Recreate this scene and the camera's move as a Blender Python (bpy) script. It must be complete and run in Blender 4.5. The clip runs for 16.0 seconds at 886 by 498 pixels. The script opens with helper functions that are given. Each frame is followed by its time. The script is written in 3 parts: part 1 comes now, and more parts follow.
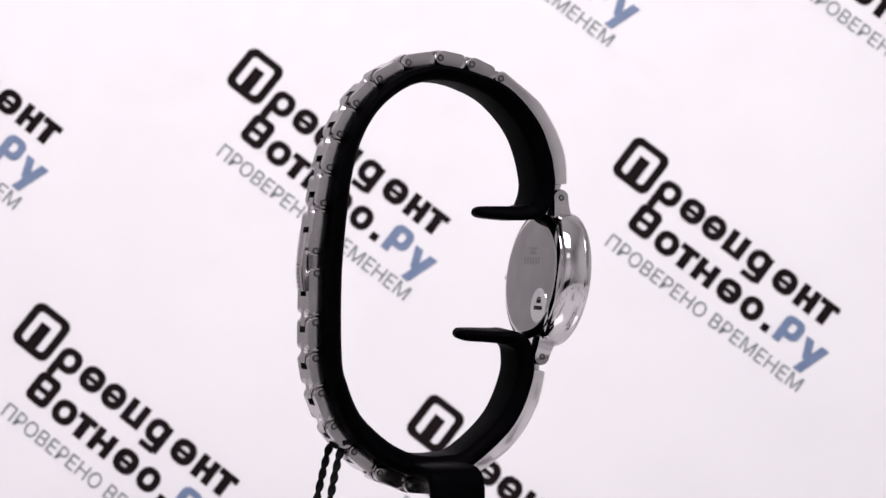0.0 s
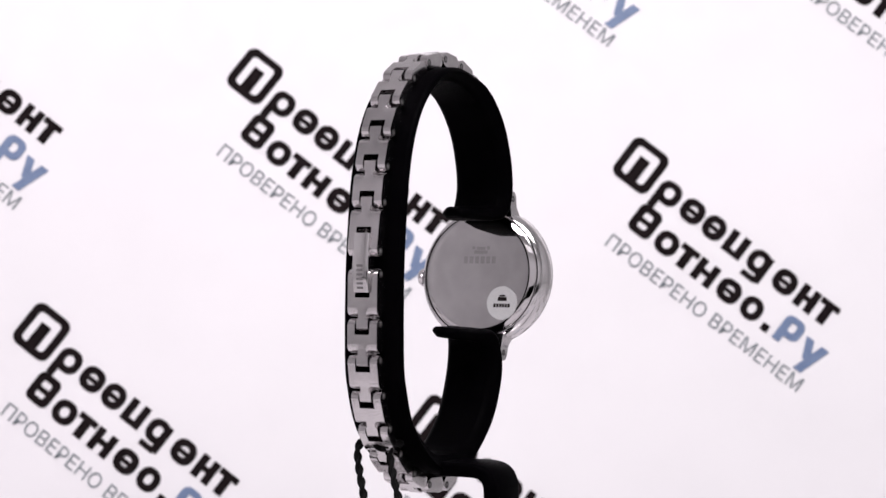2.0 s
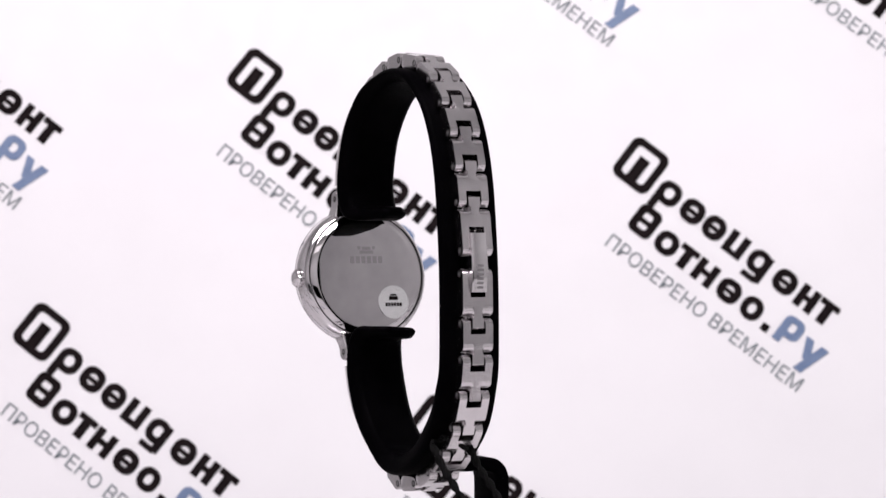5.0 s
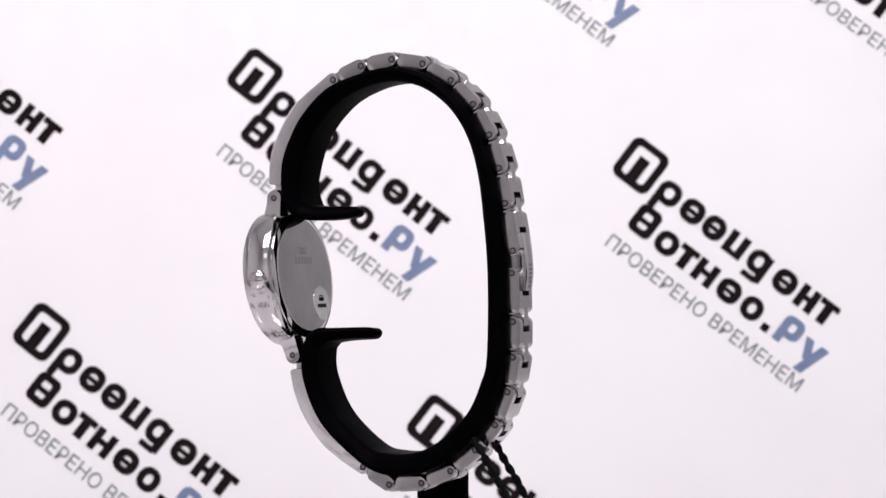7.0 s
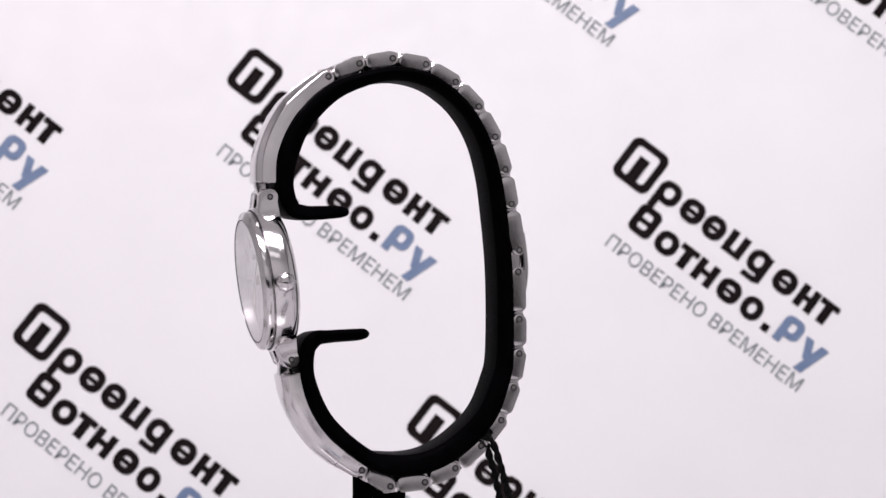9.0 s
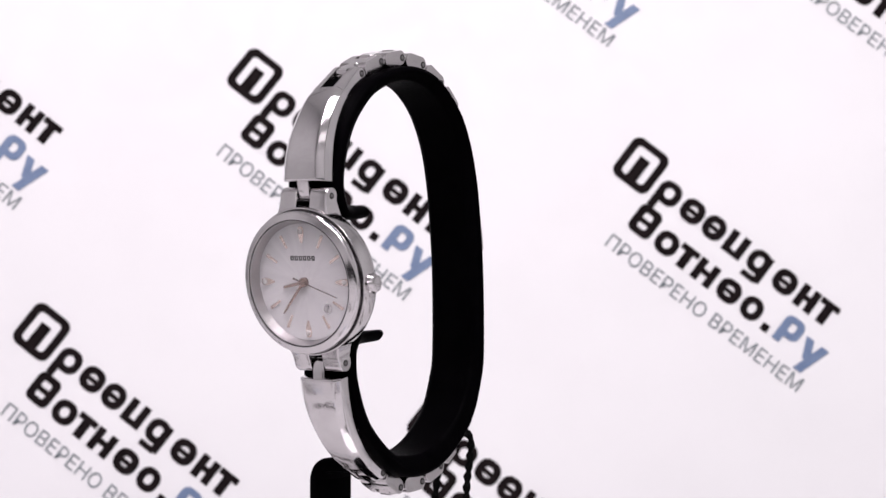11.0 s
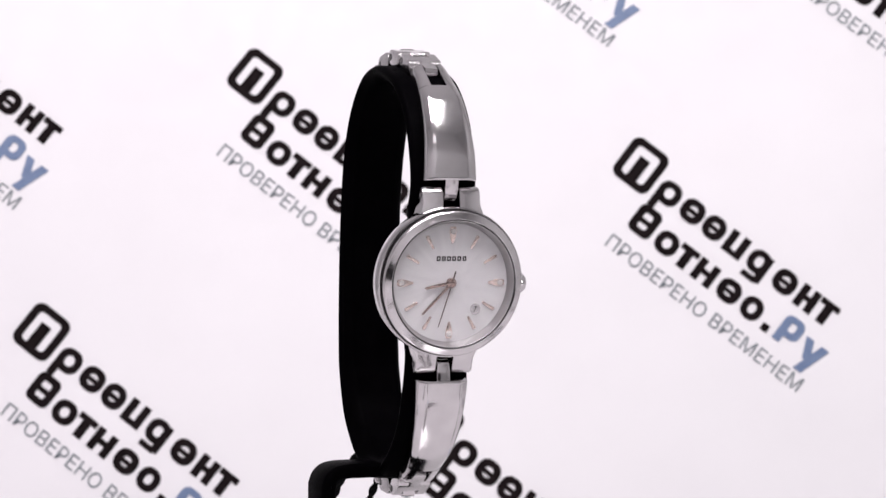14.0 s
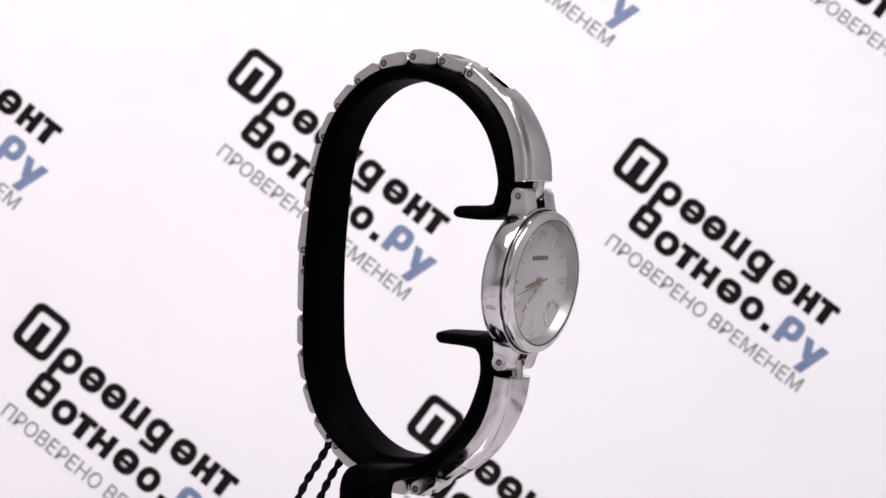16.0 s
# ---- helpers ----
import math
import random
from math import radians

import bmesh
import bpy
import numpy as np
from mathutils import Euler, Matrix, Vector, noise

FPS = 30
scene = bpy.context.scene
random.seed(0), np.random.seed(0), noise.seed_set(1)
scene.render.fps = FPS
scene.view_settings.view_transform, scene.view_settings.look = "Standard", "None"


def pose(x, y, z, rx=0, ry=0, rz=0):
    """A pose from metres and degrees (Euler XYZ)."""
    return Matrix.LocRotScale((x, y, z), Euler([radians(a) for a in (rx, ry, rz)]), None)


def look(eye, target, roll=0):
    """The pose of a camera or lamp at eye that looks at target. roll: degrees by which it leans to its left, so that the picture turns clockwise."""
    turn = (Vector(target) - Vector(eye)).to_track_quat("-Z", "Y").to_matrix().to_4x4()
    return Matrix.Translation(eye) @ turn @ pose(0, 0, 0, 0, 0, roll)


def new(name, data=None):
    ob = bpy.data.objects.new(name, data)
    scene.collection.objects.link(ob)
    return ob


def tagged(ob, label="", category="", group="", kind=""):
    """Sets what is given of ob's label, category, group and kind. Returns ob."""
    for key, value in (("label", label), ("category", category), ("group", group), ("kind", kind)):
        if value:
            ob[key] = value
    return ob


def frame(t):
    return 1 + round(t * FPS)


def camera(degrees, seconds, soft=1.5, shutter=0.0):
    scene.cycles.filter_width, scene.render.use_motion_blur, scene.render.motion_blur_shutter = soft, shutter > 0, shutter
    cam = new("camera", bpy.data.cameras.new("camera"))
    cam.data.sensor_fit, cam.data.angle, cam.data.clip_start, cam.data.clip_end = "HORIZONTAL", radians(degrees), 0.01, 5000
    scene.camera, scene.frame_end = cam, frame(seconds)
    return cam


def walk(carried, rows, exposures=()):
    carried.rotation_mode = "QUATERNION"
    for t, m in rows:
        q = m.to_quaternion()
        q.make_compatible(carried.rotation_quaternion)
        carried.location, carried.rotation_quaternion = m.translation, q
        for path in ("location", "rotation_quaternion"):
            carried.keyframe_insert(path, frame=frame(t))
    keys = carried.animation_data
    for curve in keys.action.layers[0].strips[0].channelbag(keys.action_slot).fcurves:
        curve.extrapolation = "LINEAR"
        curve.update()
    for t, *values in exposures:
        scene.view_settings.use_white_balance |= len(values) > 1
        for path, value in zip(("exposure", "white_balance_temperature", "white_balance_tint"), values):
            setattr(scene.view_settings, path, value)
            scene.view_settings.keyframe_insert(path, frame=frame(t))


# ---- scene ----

# Sizes of the watch and its stand are given in tenths of a millimetre (times 1.02), z from the camera's level.
K = 0.000102
HC = 0.125                     # height of the camera
TZ = 0.03                      # height of the table top
DIST = 4438 * K                # camera to the turning axis
SIDE = -21.4                   # the watch's middle plane lies this far beside the axis
WALL = 0.35                    # printed backdrop behind the axis
SPEED, START = 19.08, -247.15  # turning of the stand, degrees per second and at the start

# ---- camera ----
cam = camera(20.04, 16.0, soft=1.5)
EYE = (0.01268 * DIST, -DIST, HC)
AIM = (0.01268 * DIST, 0.0, HC - DIST * math.tan(radians(0.426)))
cam.data.dof.use_dof = True
cam.data.dof.focus_distance = DIST - 0.008
cam.data.dof.aperture_fstop = 74
STILL = look(EYE, AIM, 0.0)
walk(cam, [(0.0, STILL), (16.0, STILL)], exposures=[(0.0, -0.40), (1.0, -0.33), (2.0, -0.32), (2.5, -0.33), (3.0, -0.33), (3.5, -0.51), (4.0, -0.38), (6.5, -0.32), (7.0, -0.37), (7.5, -0.45), (8.0, -0.49), (9.0, -0.49), (11.5, -0.32), (12.0, -0.36), (12.5, -0.48), (13.0, -0.60), (13.5, -0.50), (14.0, -0.36), (14.5, -0.33), (15.0, -0.34), (16.0, -0.35)])

# ---- light: an added photo tent, unseen, with lamps above and at both sides ----
world = bpy.data.worlds.new("tent_surroundings")
scene.world = world
world.use_nodes = True
world.node_tree.nodes["Background"].inputs[0].default_value = (0.9, 0.92, 1.0, 1)
world.node_tree.nodes["Background"].inputs[1].default_value = 0.03


def area_lamp(name, eye, target, sx, sy, watts, colour):
    data = bpy.data.lights.new(name, "AREA")
    data.shape, data.size, data.size_y, data.energy, data.color = "RECTANGLE", sx, sy, watts, colour
    ob = new(name, data)
    ob.matrix_world = look(eye, target)
    return ob


area_lamp("tent_lamp", (-0.15, -0.285, 0.74), (-0.12, 0.08, 0.10), 0.29, 0.26, 4.85, (1.0, 0.892, 0.985))
area_lamp("tent_lamp", (0.15, -0.285, 0.74), (0.12, 0.08, 0.10), 0.29, 0.26, 4.68, (0.985, 0.965, 0.985))

area_lamp("strip_lamp", (0.0, -0.63, 0.62), (0.0, 0.0, 0.13), 0.50, 0.10, 0.26, (1.0, 0.95, 0.985))


# ---- materials ----
def nodes_of(name):
    m = bpy.data.materials.new(name)
    m.use_nodes = True
    n = m.node_tree.nodes
    return m, n, m.node_tree.links, n["Principled BSDF"]


def coarse(n, l, scale, detail=4.0):
    co = n.new("ShaderNodeTexCoord")
    no = n.new("ShaderNodeTexNoise")
    no.inputs["Scale"].default_value, no.inputs["Detail"].default_value = scale, detail
    l.new(co.outputs["Object"], no.inputs["Vector"])
    return no


def ramp_between(n, l, value, a, b):
    r = n.new("ShaderNodeValToRGB")
    r.color_ramp.elements[0].position, r.color_ramp.elements[1].position = 0.3, 0.7
    r.color_ramp.elements[0].color, r.color_ramp.elements[1].color = (*a, 1), (*b, 1)
    l.new(value, r.inputs[0])
    return r.outputs[0]


def map_between(n, l, value, a, b):
    r = n.new("ShaderNodeMapRange")
    r.inputs["From Min"].default_value, r.inputs["From Max"].default_value = 0.3, 0.7
    r.inputs["To Min"].default_value, r.inputs["To Max"].default_value = a, b
    l.new(value, r.inputs["Value"])
    return r.outputs[0]


def bumped(n, l, p, scale, strength, distance):
    no = coarse(n, l, scale, 6.0)
    b = n.new("ShaderNodeBump")
    b.inputs["Strength"].default_value, b.inputs["Distance"].default_value = strength, distance
    l.new(no.outputs[0], b.inputs["Height"])
    l.new(b.outputs[0], p.inputs["Normal"])


def surface(name, a, b, scale, rough, metal=0.0, bump=0.0, bump_scale=2000.0, spec=0.5, ior=1.5):
    m, n, l, p = nodes_of(name)
    no = coarse(n, l, scale)
    l.new(ramp_between(n, l, no.outputs[0], a, b), p.inputs["Base Color"])
    fine = coarse(n, l, scale * 9)
    l.new(map_between(n, l, fine.outputs[0], rough * 0.8, rough * 1.25), p.inputs["Roughness"])
    p.inputs["Metallic"].default_value = metal
    p.inputs["Specular IOR Level"].default_value = spec
    p.inputs["IOR"].default_value = ior
    if bump:
        bumped(n, l, p, bump_scale, bump, 0.00005)
    return m


DIAL_MIDDLE = (SIDE * K, -276 * K, HC - 88 * K)


def pearl():
    """Mother-of-pearl: soft clouds and faint rays from the dial's middle."""
    m, n, l, p = nodes_of("mother_of_pearl")
    cloud = coarse(n, l, 45, 0.0)
    middle = n.new("ShaderNodeVectorMath")
    middle.operation = "SUBTRACT"
    middle.inputs[1].default_value = DIAL_MIDDLE
    co = n.new("ShaderNodeTexCoord")
    l.new(co.outputs["Object"], middle.inputs[0])
    way = n.new("ShaderNodeVectorMath")
    way.operation = "NORMALIZE"
    l.new(middle.outputs[0], way.inputs[0])
    rays = n.new("ShaderNodeTexNoise")
    rays.inputs["Scale"].default_value, rays.inputs["Detail"].default_value = 6.5, 1.0
    l.new(way.outputs[0], rays.inputs["Vector"])
    mix = n.new("ShaderNodeMix")
    mix.inputs[0].default_value = 0.6
    l.new(cloud.outputs[0], mix.inputs[2])
    l.new(rays.outputs[0], mix.inputs[3])
    l.new(ramp_between(n, l, mix.outputs[0], (0.57, 0.55, 0.565), (0.65, 0.635, 0.64)), p.inputs["Base Color"])
    p.inputs["Roughness"].default_value = 0.32
    p.inputs["Metallic"].default_value = 0.1
    return m


STEEL = surface("polished_steel", (0.60, 0.575, 0.585), (0.68, 0.655, 0.665), 260, 0.11, 1.0, 0.02, 900)
SATIN = surface("satin_steel", (0.58, 0.555, 0.565), (0.66, 0.63, 0.64), 300, 0.17, 1.0, 0.06, 1500)
# For engraving, and for pins with their holes' shade put into the colour.
SATIN_DARK = surface("etched_and_shaded_steel", (0.20, 0.19, 0.195), (0.28, 0.27, 0.275), 300, 0.5, 1.0)
MATT_STEEL = surface("matt_steel", (0.40, 0.385, 0.39), (0.48, 0.46, 0.465), 300, 0.38, 1.0)
RIM_STEEL = surface("mirror_steel", (0.56, 0.54, 0.55), (0.62, 0.60, 0.61), 220, 0.10, 1.0)
CASE_STEEL = surface("case_steel", (0.60, 0.575, 0.585), (0.68, 0.655, 0.665), 220, 0.13, 1.0, 0.02, 1200)
BACK_STEEL = surface("case_back_steel", (0.52, 0.50, 0.51), (0.60, 0.575, 0.585), 200, 0.035, 1.0)
ETCHED_BACK = surface("etched_back_steel", (0.40, 0.385, 0.39), (0.46, 0.44, 0.45), 200, 0.12, 1.0)
BLACK = surface("black_soft_plastic", (0.0006, 0.0005, 0.0008), (0.0012, 0.0010, 0.0014), 300, 0.45, 0.0, 0.05, 1800, 0.3, 1.055)
# Shade of pin holes and seams put into a colour; also the gasket's.
SHADE_AND_GASKET = surface("recess_shade_and_gasket", (0.012, 0.011, 0.011), (0.02, 0.018, 0.018), 400, 0.5)
CORD = surface("black_cord", (0.003, 0.003, 0.003), (0.008, 0.008, 0.008), 900, 0.8, 0.0, 0.3, 4000, 0.4, 1.15)
PEARL = pearl()
ROSE = surface("rose_gold", (0.72, 0.58, 0.53), (0.80, 0.66, 0.60), 500, 0.16, 1.0)
HAND_GOLD = surface("polished_rose_gold", (0.33, 0.23, 0.205), (0.41, 0.29, 0.255), 500, 0.07, 1.0)
DARK_GOLD = surface("dark_rose_gold", (0.13, 0.075, 0.065), (0.18, 0.105, 0.09), 500, 0.15, 1.0)
INK = surface("black_print", (0.008, 0.0055, 0.006), (0.014, 0.010, 0.0105), 300, 0.6, 0.0, 0.0, 2000.0, 0.4, 1.1)
GREY_INK = surface("grey_print", (0.20, 0.225, 0.24), (0.25, 0.275, 0.29), 300, 0.6, 0.0, 0.0, 2000.0, 0.15)
BLUE_INK = surface("blue_print", (0.115, 0.17, 0.29), (0.15, 0.21, 0.34), 300, 0.5)
WHITE_LABEL = surface("white_label", (0.90, 0.90, 0.90), (0.95, 0.95, 0.95), 300, 0.06, 0.8)
PAPER = surface("white_backdrop_paper", (0.80, 0.79, 0.80), (0.84, 0.83, 0.84), 14, 0.55, 0.0, 0.05, 700)
GLOSSY = surface("glossy_printed_sheet", (0.56, 0.55, 0.555), (0.60, 0.59, 0.595), 14, 0.06, 0.0, 0.0, 300, 0.5, 1.8)
# Tent tones stand in for how bright each side looks in the steel.
WEST_TONE = surface("mirrored_tone_pale", (0.54, 0.54, 0.54), (0.62, 0.62, 0.62), 30, 0.9, 0.0, 0.2, 900)
FRONT_TOP_TONE = surface("mirrored_tone_white", (0.76, 0.76, 0.76), (0.84, 0.84, 0.84), 30, 0.9, 0.0, 0.2, 900)
NORTH_TONE = surface("mirrored_tone_grey", (0.42, 0.42, 0.42), (0.50, 0.50, 0.50), 30, 0.9, 0.0, 0.2, 900)
EAST_TONE = surface("mirrored_tone_light", (0.58, 0.58, 0.58), (0.66, 0.66, 0.66), 30, 0.9, 0.0, 0.2, 900)
ROOM = surface("unseen_dark_tone", (0.09, 0.09, 0.09), (0.12, 0.12, 0.12), 6, 0.7)
TABLE = surface("pale_table_top", (0.46, 0.46, 0.455), (0.54, 0.54, 0.535), 25, 0.45, 0.0, 0.05, 600)
CRYSTAL, _n, _l, _p = nodes_of("clear_stone")
_p.inputs["Base Color"].default_value = (0.95, 0.95, 0.95, 1)
_p.inputs["Transmission Weight"].default_value = 0.6
_p.inputs["Roughness"].default_value, _p.inputs["IOR"].default_value = 0.03, 1.9
GLASS, _n, _l, _p = nodes_of("watch_glass")
_p.inputs["Base Color"].default_value = (1, 1, 1, 1)
_p.inputs["Transmission Weight"].default_value = 1.0
_p.inputs["Roughness"].default_value, _p.inputs["IOR"].default_value = 0.0, 1.5


# ---- building ----
def at(u, v, z):
    """A place on the watch: u out to the dial's side, v to the crown's side, z up from the camera's level."""
    return Vector(((v + SIDE) * K, -u * K, HC + z * K))


def part(name, bm, material, parent=None, label="", smooth=True):
    bmesh.ops.recalc_face_normals(bm, faces=bm.faces)
    me = bpy.data.meshes.new(name)
    bm.to_mesh(me)
    bm.free()
    me.materials.append(material)
    if smooth:
        for f in me.polygons:
            f.use_smooth = True
        me.set_sharp_from_angle(angle=radians(32))
    ob = new(name, me)
    ob.parent = parent
    if label:
        tagged(ob, label)
    return ob


def spline(points, n):
    """A smooth curve through rows of numbers, n steps from row to row."""
    p = [np.array(q, float) for q in points]
    p = [2 * p[0] - p[1]] + p + [2 * p[-1] - p[-2]]
    out = []
    for i in range(1, len(p) - 2):
        for j in range(n):
            t = j / n
            out.append(0.5 * (2 * p[i] + (p[i + 1] - p[i - 1]) * t + (2 * p[i - 1] - 5 * p[i] + 4 * p[i + 1] - p[i + 2]) * t * t
                              + (3 * p[i] - p[i - 1] - 3 * p[i + 1] + p[i + 2]) * t ** 3))
    out.append(p[-2])
    return out


def skin(bm, rings, caps=True):
    """Joins rings of places to a closed tube."""
    vs = [[bm.verts.new(c) for c in r] for r in rings]
    m = len(vs[0])
    for a, b in zip(vs, vs[1:]):
        for i in range(m):
            bm.faces.new((a[i], a[(i + 1) % m], b[(i + 1) % m], b[i]))
    if caps:
        bm.faces.new(vs[0][::-1])
        bm.faces.new(vs[-1])


def rounded_section(half_w, half_t, r, n=4):
    """Corner-rounded rectangle in (v, normal)."""
    r = min(r, half_w * 0.98, half_t * 0.98)
    out = []
    for cx, cy, a0 in ((half_w - r, half_t - r, 0), (-half_w + r, half_t - r, 90), (-half_w + r, -half_t + r, 180), (half_w - r, -half_t + r, 270)):
        for i in range(n + 1):
            a = radians(a0 + 90 * i / n)
            out.append((cx + r * math.cos(a), cy + r * math.sin(a)))
    return out


def lathe(bm, profile, place, n=96, caps=True):
    """Turns rows of (radius, depth); place(a, b, d) gives the world place."""
    rings = []
    for r, d in profile:
        rings.append([place(r * math.cos(2 * math.pi * i / n), r * math.sin(2 * math.pi * i / n), d) for i in range(n)])
    skin(bm, rings, caps)


def slab(bm, outline, z0, z1, place, bevel=0.0):
    """A plate of this outline between two depths, its upper rim bevelled."""
    top = [bm.verts.new(place(x, y, z1)) for x, y in outline]
    low = [bm.verts.new(place(x, y, z0)) for x, y in outline]
    f = bm.faces.new(top)
    bm.faces.new(low[::-1])
    for i in range(len(outline)):
        j = (i + 1) % len(outline)
        bm.faces.new((top[i], low[i], low[j], top[j]))
    if bevel:
        bmesh.ops.bevel(bm, geom=list(f.edges), offset=bevel * K, segments=3, affect="EDGES", profile=0.5)


# ---- the table, and an added tent and room that stay out of view ----
def box(name, lo, hi, material, label):
    bm = bmesh.new()
    bmesh.ops.create_cube(bm, size=1.0)
    for v in bm.verts:
        v.co = Vector([lo[i] + (v.co[i] + 0.5) * (hi[i] - lo[i]) for i in range(3)])
    ob = part(name, bm, material, smooth=False)
    return tagged(ob, label, "setting", kind="structure")


box("floor", (-0.72, -0.44, TZ - 0.02), (0.72, 0.52, TZ), TABLE, "pale matt table top under the display stand")
# Unseen tent, added; each side's tone sets the brightness of the steel's reflections.
box("wall_west", (-0.72, -0.66, TZ), (-0.70, 0.50, 0.90), WEST_TONE, "added unseen tent side, pale grey for the steel to mirror")
box("wall_east", (0.70, -0.66, TZ), (0.72, 0.50, 0.90), EAST_TONE, "added unseen tent side, lighter grey for the steel to mirror")
box("wall_south", (-0.72, -0.68, 0.13), (0.72, -0.66, 0.90), FRONT_TOP_TONE, "added unseen tent front over its opening, white for the steel to mirror")
box("wall_southwest", (-0.72, -0.68, 0.0), (-0.38, -0.66, 0.13), WEST_TONE, "added unseen panel beside the opening, pale grey for the steel to mirror")
box("wall_southeast", (0.38, -0.68, 0.0), (0.72, -0.66, 0.13), EAST_TONE, "added unseen panel beside the opening, lighter grey for the steel to mirror")
box("wall_north", (-0.72, 0.50, TZ), (0.72, 0.52, 0.90), NORTH_TONE, "added unseen wall behind the backdrop, grey for the steel to mirror")
box("ceiling", (-0.72, -0.68, 0.90), (0.72, 0.52, 0.92), FRONT_TOP_TONE, "added unseen tent top, white for the steel to mirror")
# Unseen dark surround, added so that the tent's opening mirrors dark in the steel.
box("table_base", (-0.50, -0.16, -0.74), (0.50, 0.45, TZ - 0.02), ROOM, "unseen dark base added under the table")
box("room_floor", (-1.8, -2.4, -0.76), (1.8, 1.2, -0.74), ROOM, "added unseen dark floor round the tent")
box("room_wall_south", (-1.8, -2.42, -0.74), (1.8, -2.4, 1.6), ROOM, "added unseen dark wall in front of the tent")
box("room_wall_north", (-1.8, 1.2, -0.74), (1.8, 1.22, 1.6), ROOM, "added unseen dark wall behind the tent")
box("room_wall_west", (-1.82, -2.42, -0.74), (-1.8, 1.22, 1.6), ROOM, "added unseen dark wall beside the tent")
box("room_wall_east", (1.8, -2.42, -0.74), (1.82, 1.22, 1.6), ROOM, "added unseen dark wall beside the tent")
box("room_ceiling", (-1.82, -2.42, 1.6), (1.82, 1.22, 1.62), ROOM, "added unseen dark ceiling over the tent")

KB = (DIST + WALL) / 4438      # size of a print unit on the backdrop
LEAN_BACK, LEAN_SIDE = 0.21, 0.0237


def on_backdrop(x, y, d):
    """A place on the backdrop, which leans back; x, y in print units from the camera's axis, d out of it."""
    return Vector((EYE[0] + x * KB, WALL + (LEAN_BACK * y + LEAN_SIDE * x) * KB - d, HC - (DIST + WALL) * 0.00744 + y * KB))


bm = bmesh.new()
bmesh.ops.create_cube(bm, size=1.0)
for v in bm.verts:
    v.co = on_backdrop(2900 * v.co.x, 205 + v.co.y * 1410, (v.co.z - 0.5) * 0.004)
backdrop = tagged(part("backdrop", bm, PAPER, smooth=False), "white printed paper backdrop with slanting blurred lettering", "backdrop", kind="structure")

SHEET_FRONT, SHEET_BACK = -0.285, 0.318


def on_sheet(x, y, d):
    """A place on the sheet that carries the same printing over the table; x, y in print units, d up from it."""
    return Vector((EYE[0] + x * KB, y * KB, TZ + 0.0015 + d))


bm = bmesh.new()
bmesh.ops.create_cube(bm, size=1.0)
for v in bm.verts:
    v.co = (0.72 * v.co.x, (SHEET_FRONT + SHEET_BACK) / 2 + v.co.y * (SHEET_BACK - SHEET_FRONT), TZ + 0.00075 + v.co.z * 0.0015)
sheet = tagged(part("paper_sheet", bm, GLOSSY, smooth=False), "glossy pale printed sheet lying on the table", "sheet", kind="structure")

# ---- the printing on backdrop and sheet ----
SLANT = radians(-37.72)


def print_corner(i, j):
    """Printing repeats on a slanting lattice."""
    return 418.8 + 689.8 * i - 366.2 * j - 784, 441 - (239.7 + 160.2 * i + 453.9 * j)


def print_place(ox, oy, ground):
    c, s = math.cos(SLANT), math.sin(SLANT)
    return lambda x, y, d: ground(ox + x * c - y * s, oy + x * s + y * c, 0.0001 + d * 0.0001)


def ring_block(bm, x0, y0, x1, y1, w, r, place):
    """An upright rounded block with a slot in it."""
    o = rounded_section((x1 - x0) / 2, (y1 - y0) / 2, r, 5)
    i = rounded_section((x1 - x0) / 2 - w, (y1 - y0) / 2 - w * 0.88, max(r - w * 0.6, 2), 5)
    cx, cy = (x0 + x1) / 2, (y0 + y1) / 2
    rows = []
    for pts, d in ((o, 0), (o, 2), (i, 2), (i, 0)):
        rows.append([bm.verts.new(place(cx + a, cy + b, d)) for a, b in pts])
    m = len(o)
    for a, b in zip(rows, rows[1:]):
        for k in range(m):
            bm.faces.new((a[k], a[(k + 1) % m], b[(k + 1) % m], b[k]))


def solid_block(bm, x0, y0, x1, y1, place, slant=0.0):
    h = (y1 - y0)
    slab(bm, [(x0, y0), (x1, y0), (x1 + slant * h, y1), (x0 + slant * h, y1)], 0, 2, place)


def blocks(bm, row, y0, y1, place):
    """A row of plain blocks (kind, from, to): o a ring, e a barred ring, n a pair of bars tied at a height, t a capped bar."""
    tie_place = lambda x, y, d: place(x, y, d * 1.01)
    mid = (y0 + y1) / 2
    for kind, a, b in row:
        if kind in "oe":
            ring_block(bm, a, y0, b, y1, 13.0, 18, place)
            if kind == "e":
                solid_block(bm, a + 11, mid - 5, b - 11, mid + 3, tie_place)
        elif kind in "nu":
            solid_block(bm, a, y0, a + 14, y1, place)
            solid_block(bm, b - 14, y0, b, y1, place)
            low = mid - 5 if kind == "n" else y0
            solid_block(bm, a + 13, low, b - 13, low + 10, tie_place)
        elif kind == "t":
            m = (a + b) / 2
            solid_block(bm, m - 8, y0, m + 8, y1 - 10, place)
            solid_block(bm, a, y1 - 11, b, y1, tie_place)


